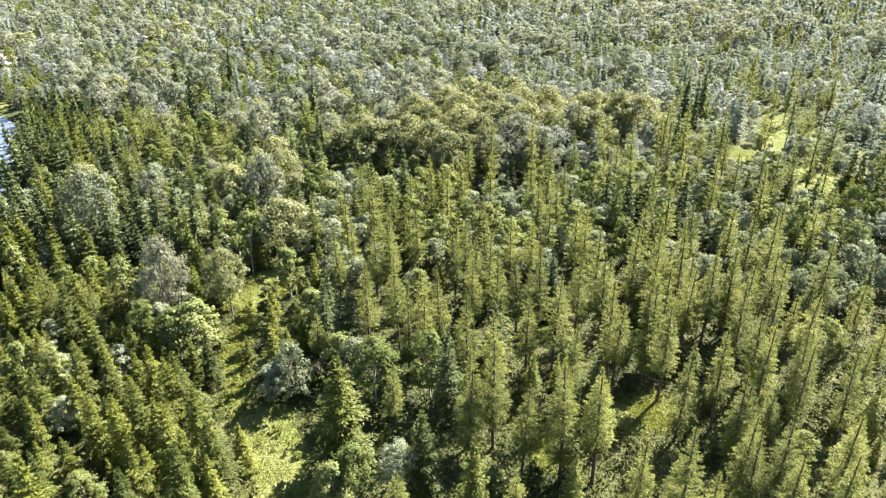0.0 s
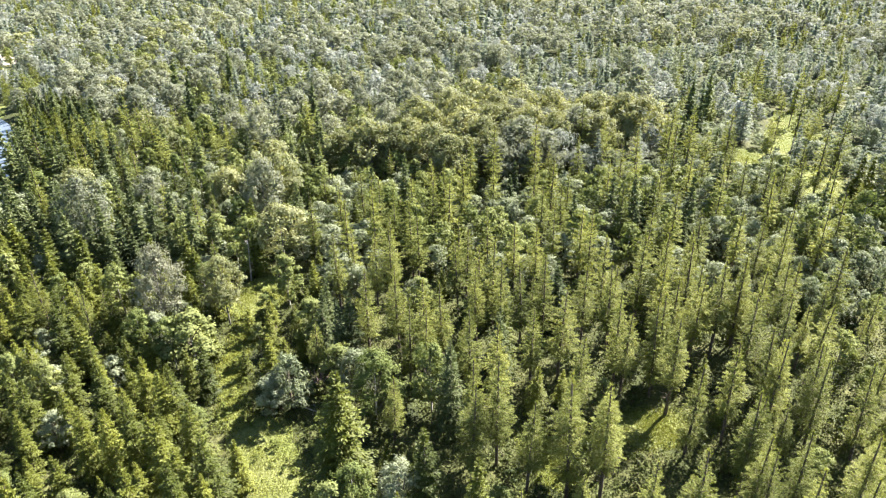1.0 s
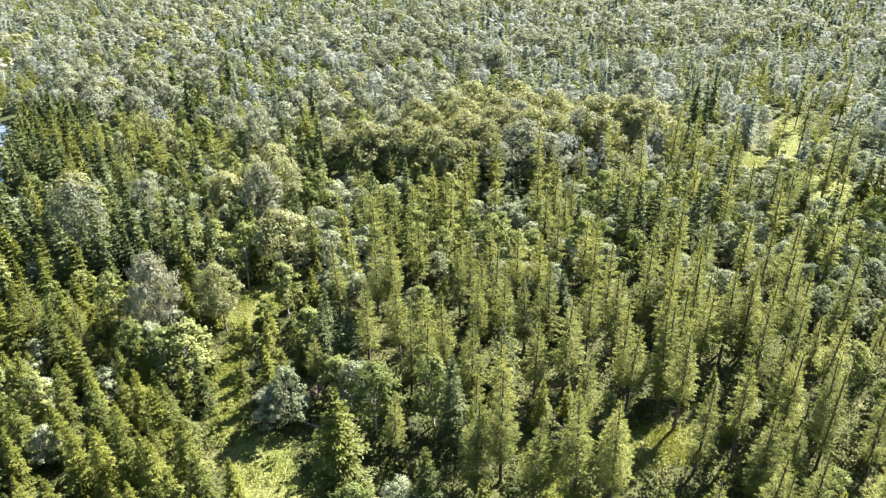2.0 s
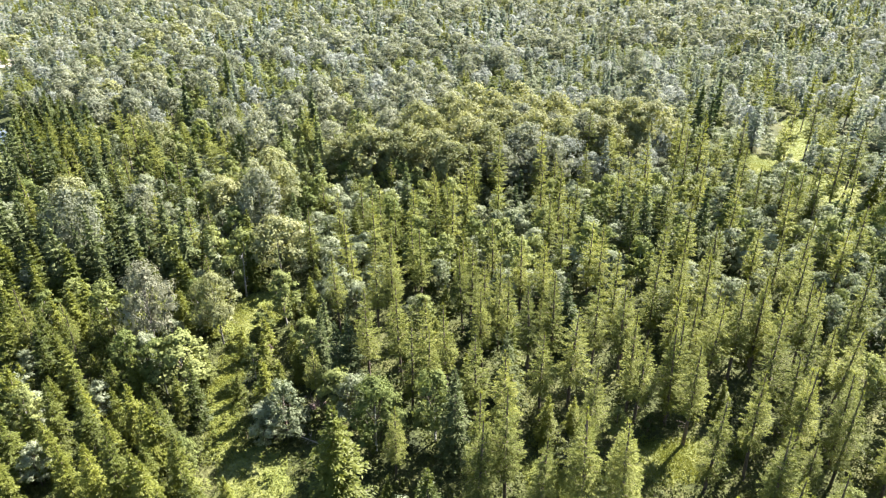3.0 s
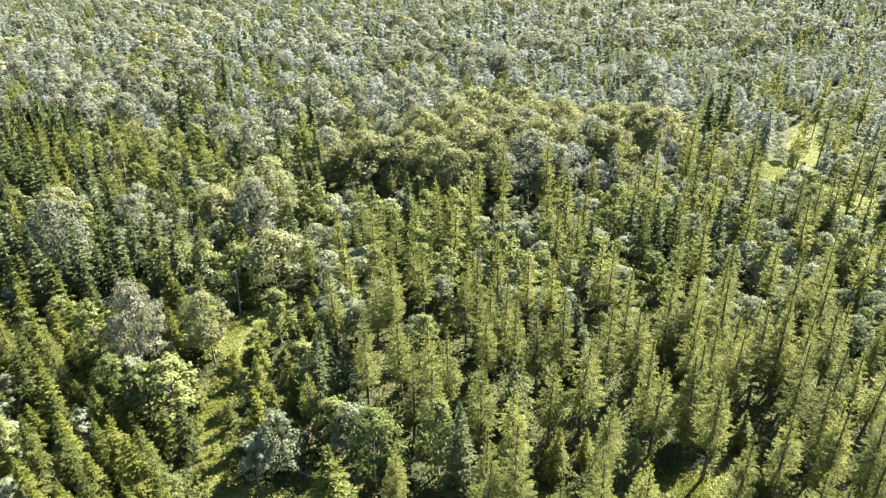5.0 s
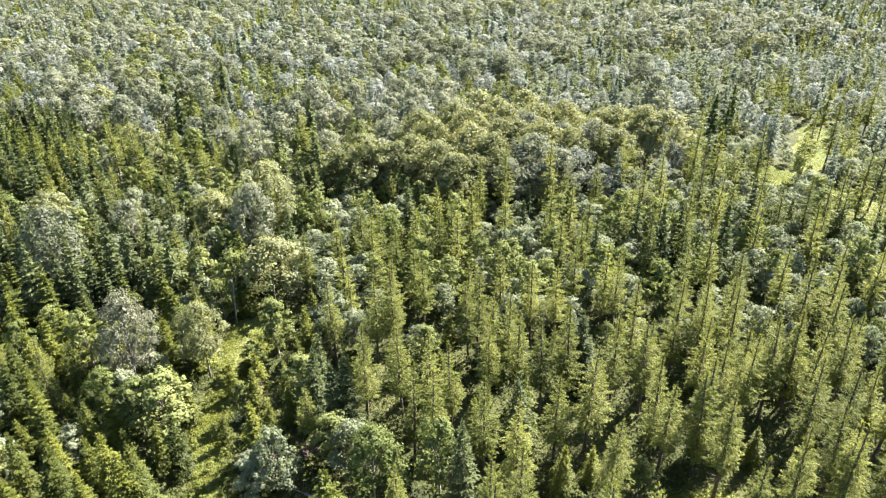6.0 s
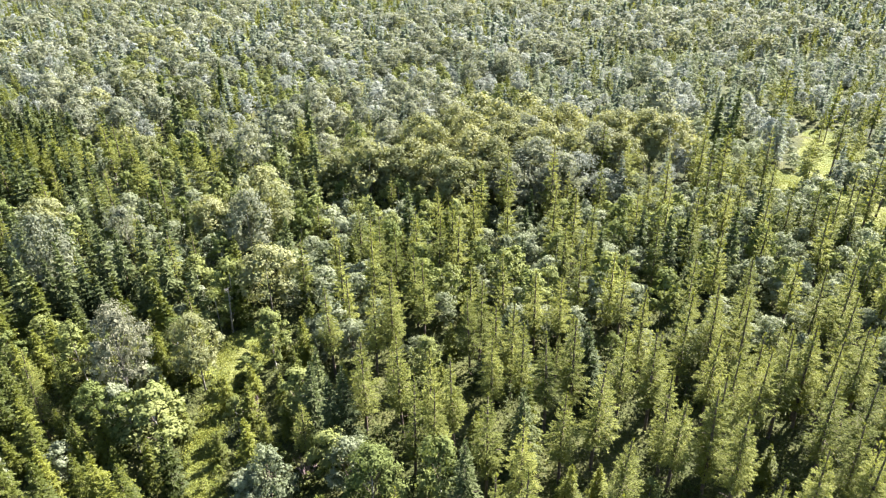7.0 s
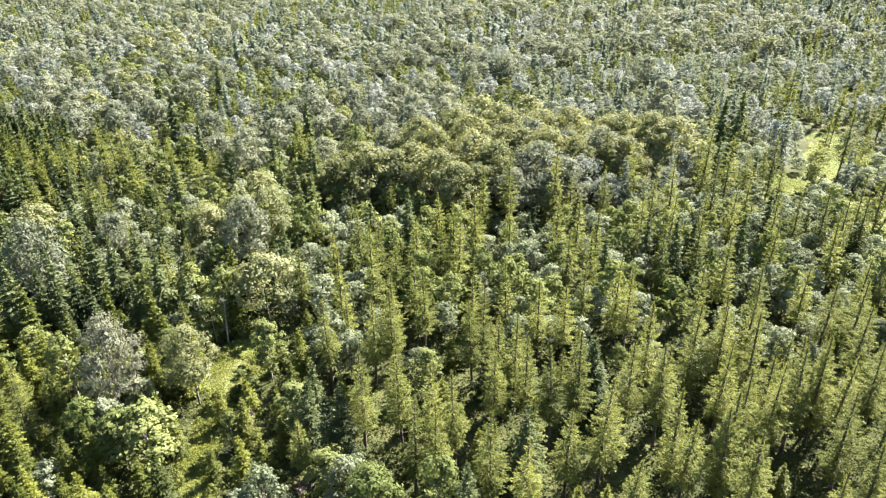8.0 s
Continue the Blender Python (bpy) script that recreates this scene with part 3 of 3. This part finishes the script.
for x, y, h in FIRS_NEAR:
    plant("fir", x, y, h)
POPLARS_NEAR = [(-67.2, 115.4, 18.5), (-37.4, 128.8, 17.2), (-62.4, 133.3, 12.4), (-48.2, 172.6, 16.5), (64.2, 217.1, 16.5)]
for x, y, h in POPLARS_NEAR:
    plant("poplar", x, y, h)


GOLDEN_POPLARS = [(-4.2, 173.1, 16.5), (-8, 180.6, 16.5), (23.1, 186.2, 16.5), (1.8, 188.6, 16.5), (30.4, 188.9, 16.5), (12.9, 193.2, 16.5),
    (8.5, 200.4, 16.5), (20.9, 201.1, 16.5), (10.5, 165, 15), (-35.5, 136, 15.5)]
for x, y, h in GOLDEN_POPLARS:
    plant("golden_poplar", x, y, h)
plant("silver_poplar", -45.0, 91.2, 15.8, 0.66)
plant("golden_poplar", -35.8, 94.2, 12.8, 0.84)
plant("spruce", -31.0, 89.6, 6.4, 0.9)
plant("birch", -37.0, 81.8, 10.6, 1.4)
for x, y, h in ((-29.6, 95.6, 5.4), (-28.4, 85.2, 6.2), (-41.4, 100.5, 8.2)):
    plant("birch", x, y, h)
for x, y, h in ((-29.2, 80.2, 5.2), (-35.9, 76.6, 7.5), (-36.8, 71.8, 8.6), (-27.6, 91.4, 7.2)):
    plant("spruce", x, y, h)
plant("birch", -14.6, 76.6, 8.2, 1.1)
plant("birch", -20.2, 86.6, 9.6, 1.2)
plant("spruce", -12.4, 59.4, 17.3, 1.4)
for x, y, h in ((6.2, 91.5, 9), (9.6, 94.6, 8), (4.4, 94.5, 7.5)):
    plant("fir", x, y, h, 1.25)

# ---- the rest of the forest ----
def zone(x, y):
    """Kind and height of a tree that grows by itself at a place."""
    n1 = noise.noise((x * 0.022, y * 0.022, 7.0))
    n2 = noise.noise((x * 0.05, y * 0.05, 17.0)) if y < 200 else noise.noise((x * 0.021, y * 0.017, 17.0))
    r = pick.random()
    if seg_dist(x, y, (-86, 122), (-62, 115)) < 8:
        table = (("fir", 0.75), ("spruce", 1.0))
    elif y < 112 and x < -16 - 0.12 * (y - 50):
        table = (("spruce", 0.74), ("larch", 0.86), ("birch", 0.97), ("willow", 1.0))
    elif 98 < y < 150 and x > -24 and n1 < 0.45:
        table = (("larch", 0.2), ("spruce", 0.28), ("birch", 0.62), ("willow", 0.94), ("fir", 1.0))
    elif y < 150 and x > -24 and n1 < 0.45:
        table = (("larch", 0.62), ("spruce", 0.88), ("birch", 1.0))
    elif seg_dist(x, y, (-12, 158), (40, 185)) < 17:
        table = (("golden_poplar", 0.8), ("poplar", 0.9), ("birch", 1.0))
    elif x > 0.1 * y and 150 <= y < 330 and n2 < 0.3:
        # Aspens and blue spruces from here outward bring haze in as leaf colour.
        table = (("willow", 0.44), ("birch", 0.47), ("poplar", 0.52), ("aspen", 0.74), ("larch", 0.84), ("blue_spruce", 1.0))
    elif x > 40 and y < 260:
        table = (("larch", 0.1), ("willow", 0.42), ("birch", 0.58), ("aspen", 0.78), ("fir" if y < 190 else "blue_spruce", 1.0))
    elif seg_dist(x, y, (-134, 218), (-94, 158)) < 13:
        table = (("spruce", 0.4), ("larch", 0.66), ("fir", 1.0))
    elif y < 205 and x < 0.1 * y:
        table = (("golden_poplar", 0.14), ("poplar", 0.28), ("birch", 0.52), ("fir", 0.64), ("larch", 0.76), ("willow", 1.0))
    elif n1 > 0.42 - 0.0006 * y or noise.noise((x * 0.016, y * 0.028, 31.0)) > 0.36:
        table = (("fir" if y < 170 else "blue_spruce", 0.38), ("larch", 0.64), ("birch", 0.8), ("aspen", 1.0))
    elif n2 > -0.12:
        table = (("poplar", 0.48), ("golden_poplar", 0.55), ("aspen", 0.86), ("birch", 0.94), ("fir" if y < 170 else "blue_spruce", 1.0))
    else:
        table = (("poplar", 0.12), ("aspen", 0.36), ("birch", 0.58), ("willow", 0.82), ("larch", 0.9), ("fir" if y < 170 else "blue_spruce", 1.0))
    kind = next(k for k, p in table if r < p)
    lo, hi = {"larch": (9.5, 16.0), "spruce": (6, 12.5), "fir": (9, 16), "blue_spruce": (12, 19), "birch": (6.5, 11.5) if y < 150 or x < 0 else (5, 8.5), "poplar": (11, 17), "golden_poplar": (12, 17), "aspen": (7, 13), "willow": (4.5, 8) if y < 150 else (4, 7)}[kind]
    h = pick.uniform(lo, hi)
    if x < -85 and y < 220 and kind in ("spruce", "fir"):
        h += 3
    if y > 190:
        h *= 0.74                                             # smaller trees on the far flats
    if y < 105 and kind != "willow":
        h *= 0.72 if x > -20 else 0.85                        # younger growth below the tall stand
    return kind, h


def veils(x, y, h):
    """True where a tree would stand between the open glades and the air to the south of them."""
    if x < -60 and 90 < y < 215:                              # the river shows along the gap that it leaves
        k = 1 + 0.8 * h / (60 - h)
        return min(river_dist(x * (1 + f * (k - 1)), 4 + (y - 4) * (1 + f * (k - 1))) for f in (0.5, 1.0)) < 3.5
    if y > 135:
        return False
    reach = h * (y - 8) / (60 - h)
    fall = h / math.tan(SUN_EL)                               # nor where its shadow would lie on them
    if any(seg_dist(x - k * fall * math.sin(SUN_AZ), y - k * fall * math.cos(SUN_AZ), g[:2], g[2:4]) < g[4] - 0.6 for k in (0.35, 0.65, 0.9) for g in GLADES[:5]):
        return True
    return any(seg_dist(x * (1 + k * h / (60 - h)), y + k * reach, g[:2], g[2:4]) < g[4] + 0.2 for k in (0.25, 0.5, 0.75, 0.95) for g in GLADES[:5])


cells = {}


def crowded(x, y, gap):
    i, j = int(x // 8), int(y // 8)
    return any((x - a) ** 2 + (y - b) ** 2 < gap * gap for di in (-1, 0, 1) for dj in (-1, 0, 1) for a, b in cells.get((i + di, j + dj), ()))


def settle_at(x, y):
    cells.setdefault((int(x // 8), int(y // 8)), []).append((x, y))


for x, y, _ in planted:
    settle_at(x, y)

LIMIT = {"larch": 300, "spruce": 250, "fir": 160, "blue_spruce": 200, "birch": 290, "poplar": 160, "golden_poplar": 120, "aspen": 200, "willow": 240}
GAP = {"larch": 3.4, "spruce": 3.1, "fir": 2.8, "blue_spruce": 4.0, "birch": 3.1, "poplar": 5.0, "golden_poplar": 5.0, "aspen": 4.6, "willow": 2.3}
far = {}
y = 20.0
while y < 650:
    step = 2.4 if y < 170 else (3.2 if y < 330 else 3.9)
    half = 0.72 * y + 26
    x = -half
    while x < half:
        px, py = x + pick.uniform(-0.45, 0.45) * step, y + pick.uniform(-0.45, 0.45) * step
        x += step
        kind, h = zone(px, py)
        if open_ground(px, py, 0.6) or crowded(px, py, GAP[kind] * ((0.85 if px < -16 else 1.3) if py < 115 else 1.0 if py < 160 or kind == "willow" else (0.95 if py < 320 else 1.05))) or pick.random() < (0.05 if py > 100 or px < -16 else 0.1) or veils(px, py, h):
            continue
        settle_at(px, py)
        if counts.get(kind, 0) < LIMIT[kind] and py < 260:
            plant(kind, px, py, h)
        else:
            far.setdefault((kind, level_at(py)), []).append((px, py, h))
    y += step

# woods below and behind the camera's way, never in view
for i in range(900):
    px, py = pick.uniform(-95, 95), pick.uniform(-75, 24)
    if not crowded(px, py, 4.2):
        settle_at(px, py)
        kind, h = ("larch", pick.uniform(10, 16)) if pick.random() < 0.6 else ("spruce", pick.uniform(7, 12))
        if abs(px) < 34 and py > -16:
            plant(kind, px, py, h)
            continue
        far.setdefault((kind, 4), []).append((px, py, h))

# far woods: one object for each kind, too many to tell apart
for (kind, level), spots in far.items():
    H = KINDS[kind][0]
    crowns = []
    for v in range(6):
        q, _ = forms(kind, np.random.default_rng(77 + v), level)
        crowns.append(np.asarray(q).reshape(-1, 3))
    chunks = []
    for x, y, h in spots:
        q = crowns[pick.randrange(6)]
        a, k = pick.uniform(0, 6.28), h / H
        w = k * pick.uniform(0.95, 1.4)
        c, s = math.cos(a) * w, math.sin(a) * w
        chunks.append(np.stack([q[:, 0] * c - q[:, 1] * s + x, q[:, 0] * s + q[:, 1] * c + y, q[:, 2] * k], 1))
    # far aspens, poplars and blue spruces carry haze in their leaf colour
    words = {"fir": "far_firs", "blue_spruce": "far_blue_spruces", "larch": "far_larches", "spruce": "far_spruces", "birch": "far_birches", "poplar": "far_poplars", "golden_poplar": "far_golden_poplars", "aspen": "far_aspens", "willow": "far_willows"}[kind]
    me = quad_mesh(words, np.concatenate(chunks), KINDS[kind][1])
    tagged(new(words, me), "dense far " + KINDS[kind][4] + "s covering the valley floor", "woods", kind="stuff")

# ---- shrubs, undergrowth, grass ----
for i in range(900):
    if counts.get("shrub", 0) >= 290:
        break
    y = pick.uniform(40, 125)
    x = pick.uniform(-0.72 * y - 8, 0.72 * y + 8)
    if crowded(x, y, 1.1) or open_ground(x, y, 0.3):
        continue
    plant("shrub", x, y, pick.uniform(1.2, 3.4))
    settle_at(x, y)


for i in range(400):
    if counts.get("bush", 0) >= 64:
        break
    g = GLADES[pick.choice((1, 1, 2, 2, 2, 3, 3, 3, 4, 5))]
    f, a, r = pick.random(), pick.uniform(0, 6.28), g[4] * pick.uniform(0.5, 1.35)
    x, y = g[0] + f * (g[2] - g[0]) + r * math.cos(a), g[1] + f * (g[3] - g[1]) + r * math.sin(a)
    if not crowded(x, y, 0.9):
        plant("bush", x, y, pick.uniform(0.6, 1.5))
        settle_at(x, y)


def carpet(name, n, y0, y1, size, mat, want_open, lift, label, category, seed):
    rng = np.random.default_rng(seed)
    c, al, ac = [], [], []
    area = [g for g in GLADES if y0 < g[1] < y1]
    while len(c) < n:
        if want_open:
            g = area[rng.integers(len(area))]
            f, a, r = rng.uniform(-0.1, 1.1), rng.uniform(0, 6.28), (g[4] + 0.8) * math.sqrt(rng.random())
            x, y = g[0] + f * (g[2] - g[0]) + r * math.cos(a), g[1] + f * (g[3] - g[1]) + r * math.sin(a)
        else:
            y = rng.uniform(y0, y1)
            x = rng.uniform(-0.72 * y - 10, 0.72 * y + 10)
            if open_ground(x, y, -0.5):
                continue
        clump = 0.5 + 0.5 * noise.noise((x * 0.35, y * 0.35, 5.0))
        if rng.random() > 0.25 + clump:
            continue
        z = lie(x, y)
        for k in range(4):
            a, t = rng.uniform(0, 6.28), rng.uniform(0.25, 1.2)
            L = size * rng.uniform(0.6, 1.4)
            c.append((x + rng.normal(0, 0.25), y + rng.normal(0, 0.25), z + rng.uniform(0, lift) * clump))
            al.append((L * math.cos(a) * math.cos(t), L * math.sin(a) * math.cos(t), L * math.sin(t)))
            ac.append((-math.sin(a) * L * 0.25, math.cos(a) * L * 0.25, rng.normal(0, 0.05)))
    me = quad_mesh(name, leaves(np.array(c), np.array(al), np.array(ac)), mat)
    tagged(new(name, me), label, category, kind="stuff")


carpet("grass", 150000, 40, 215, 0.16, GRASS, True, 0.25, "tall sunlit yellow-green grass in the glades", "grass", 5)
carpet("undergrowth", 150000, 36, 135, 0.36, SHADED_HERBS, False, 1.5, "thick leafy undergrowth between the trees, its green darkened for shade", "undergrowth", 6)


# ---- dead wood ----
def dead_tree(x, y, h, fallen=False):
    rng = np.random.default_rng(int(abs(x) * 10))
    paths = [[(0, 0, -0.2, 0.16), (0.05, 0.02, 0.5 * h, 0.11), (0.12, 0.0, h, 0.025)]]
    twigs = []
    for i in range(22):
        z, a = rng.uniform(0.3, 0.97) * h, rng.uniform(0, 6.28)
        e = (1.1 - z / h) * rng.uniform(0.9, 2.6) + 0.2
        twigs.append([(0.08, 0, z, 0.035), (0.6 * e * math.cos(a), 0.6 * e * math.sin(a), z + 0.12, 0.022), (e * math.cos(a), e * math.sin(a), z + rng.uniform(0, 0.5), 0.008)])
    name = "fallen_trunk" if fallen else "dead_tree"
    ob = new(name)
    ob.matrix_basis = pose(x, y, lie(x, y) + (0.5 if fallen else 0), 0, 82 if fallen else 3, 160 if fallen else 0)
    part("trunk", wood_mesh("trunk", paths, DEAD_WOOD, 7), ob)
    tagged(part("branching", wood_mesh("branching", twigs, DEAD_WOOD, 4), ob), kind="stuff")
    tagged(ob, "grey leafless fallen trunk lying beside dark spruces" if fallen else "bare silver-grey dead tree with broken branches", "dead tree")


dead_tree(-36.0, 108.6, 8.6)
dead_tree(-15.0, 70.5, 5.0, True)


def dead_shrub(x, y, h):
    """A many-stemmed bush without leaves: bare stems and dry twigs."""
    rng = np.random.default_rng(int(abs(x) * 7))
    stems, twigs = [], []
    for i in range(7):
        a, r = rng.uniform(0, 6.28), rng.uniform(0.15, 0.5) * h
        dx, dy, top = r * math.cos(a), r * math.sin(a), h * rng.uniform(0.7, 1.0)
        stems.append([(0.1 * math.cos(a), 0.1 * math.sin(a), -0.1, 0.05), (0.5 * dx, 0.5 * dy, 0.55 * top, 0.032), (dx, dy, top, 0.012)])
        for k in range(26):
            f, b, e = rng.uniform(0.25, 1.0), rng.uniform(0, 6.28), rng.uniform(0.25, 0.8)
            p = (dx * f, dy * f, top * f)
            twigs.append([(*p, 0.02), (p[0] + e * math.cos(b), p[1] + e * math.sin(b), p[2] + rng.uniform(0.1, 0.6), 0.008)])
    ob = new("dead_shrub")
    ob.matrix_basis = pose(x, y, lie(x, y))
    for stem in stems:
        part("stem", wood_mesh("stem", [stem], TWIGS, 5), ob)
    tagged(part("twigs", wood_mesh("twigs", twigs, TWIGS, 3), ob), kind="stuff")
    tagged(ob, "bare purplish-brown dead shrub with dense dry twigs", "dead shrub")


dead_shrub(-18.2, 77.2, 3.4)
dead_shrub(-26.8, 87.4, 4.2)
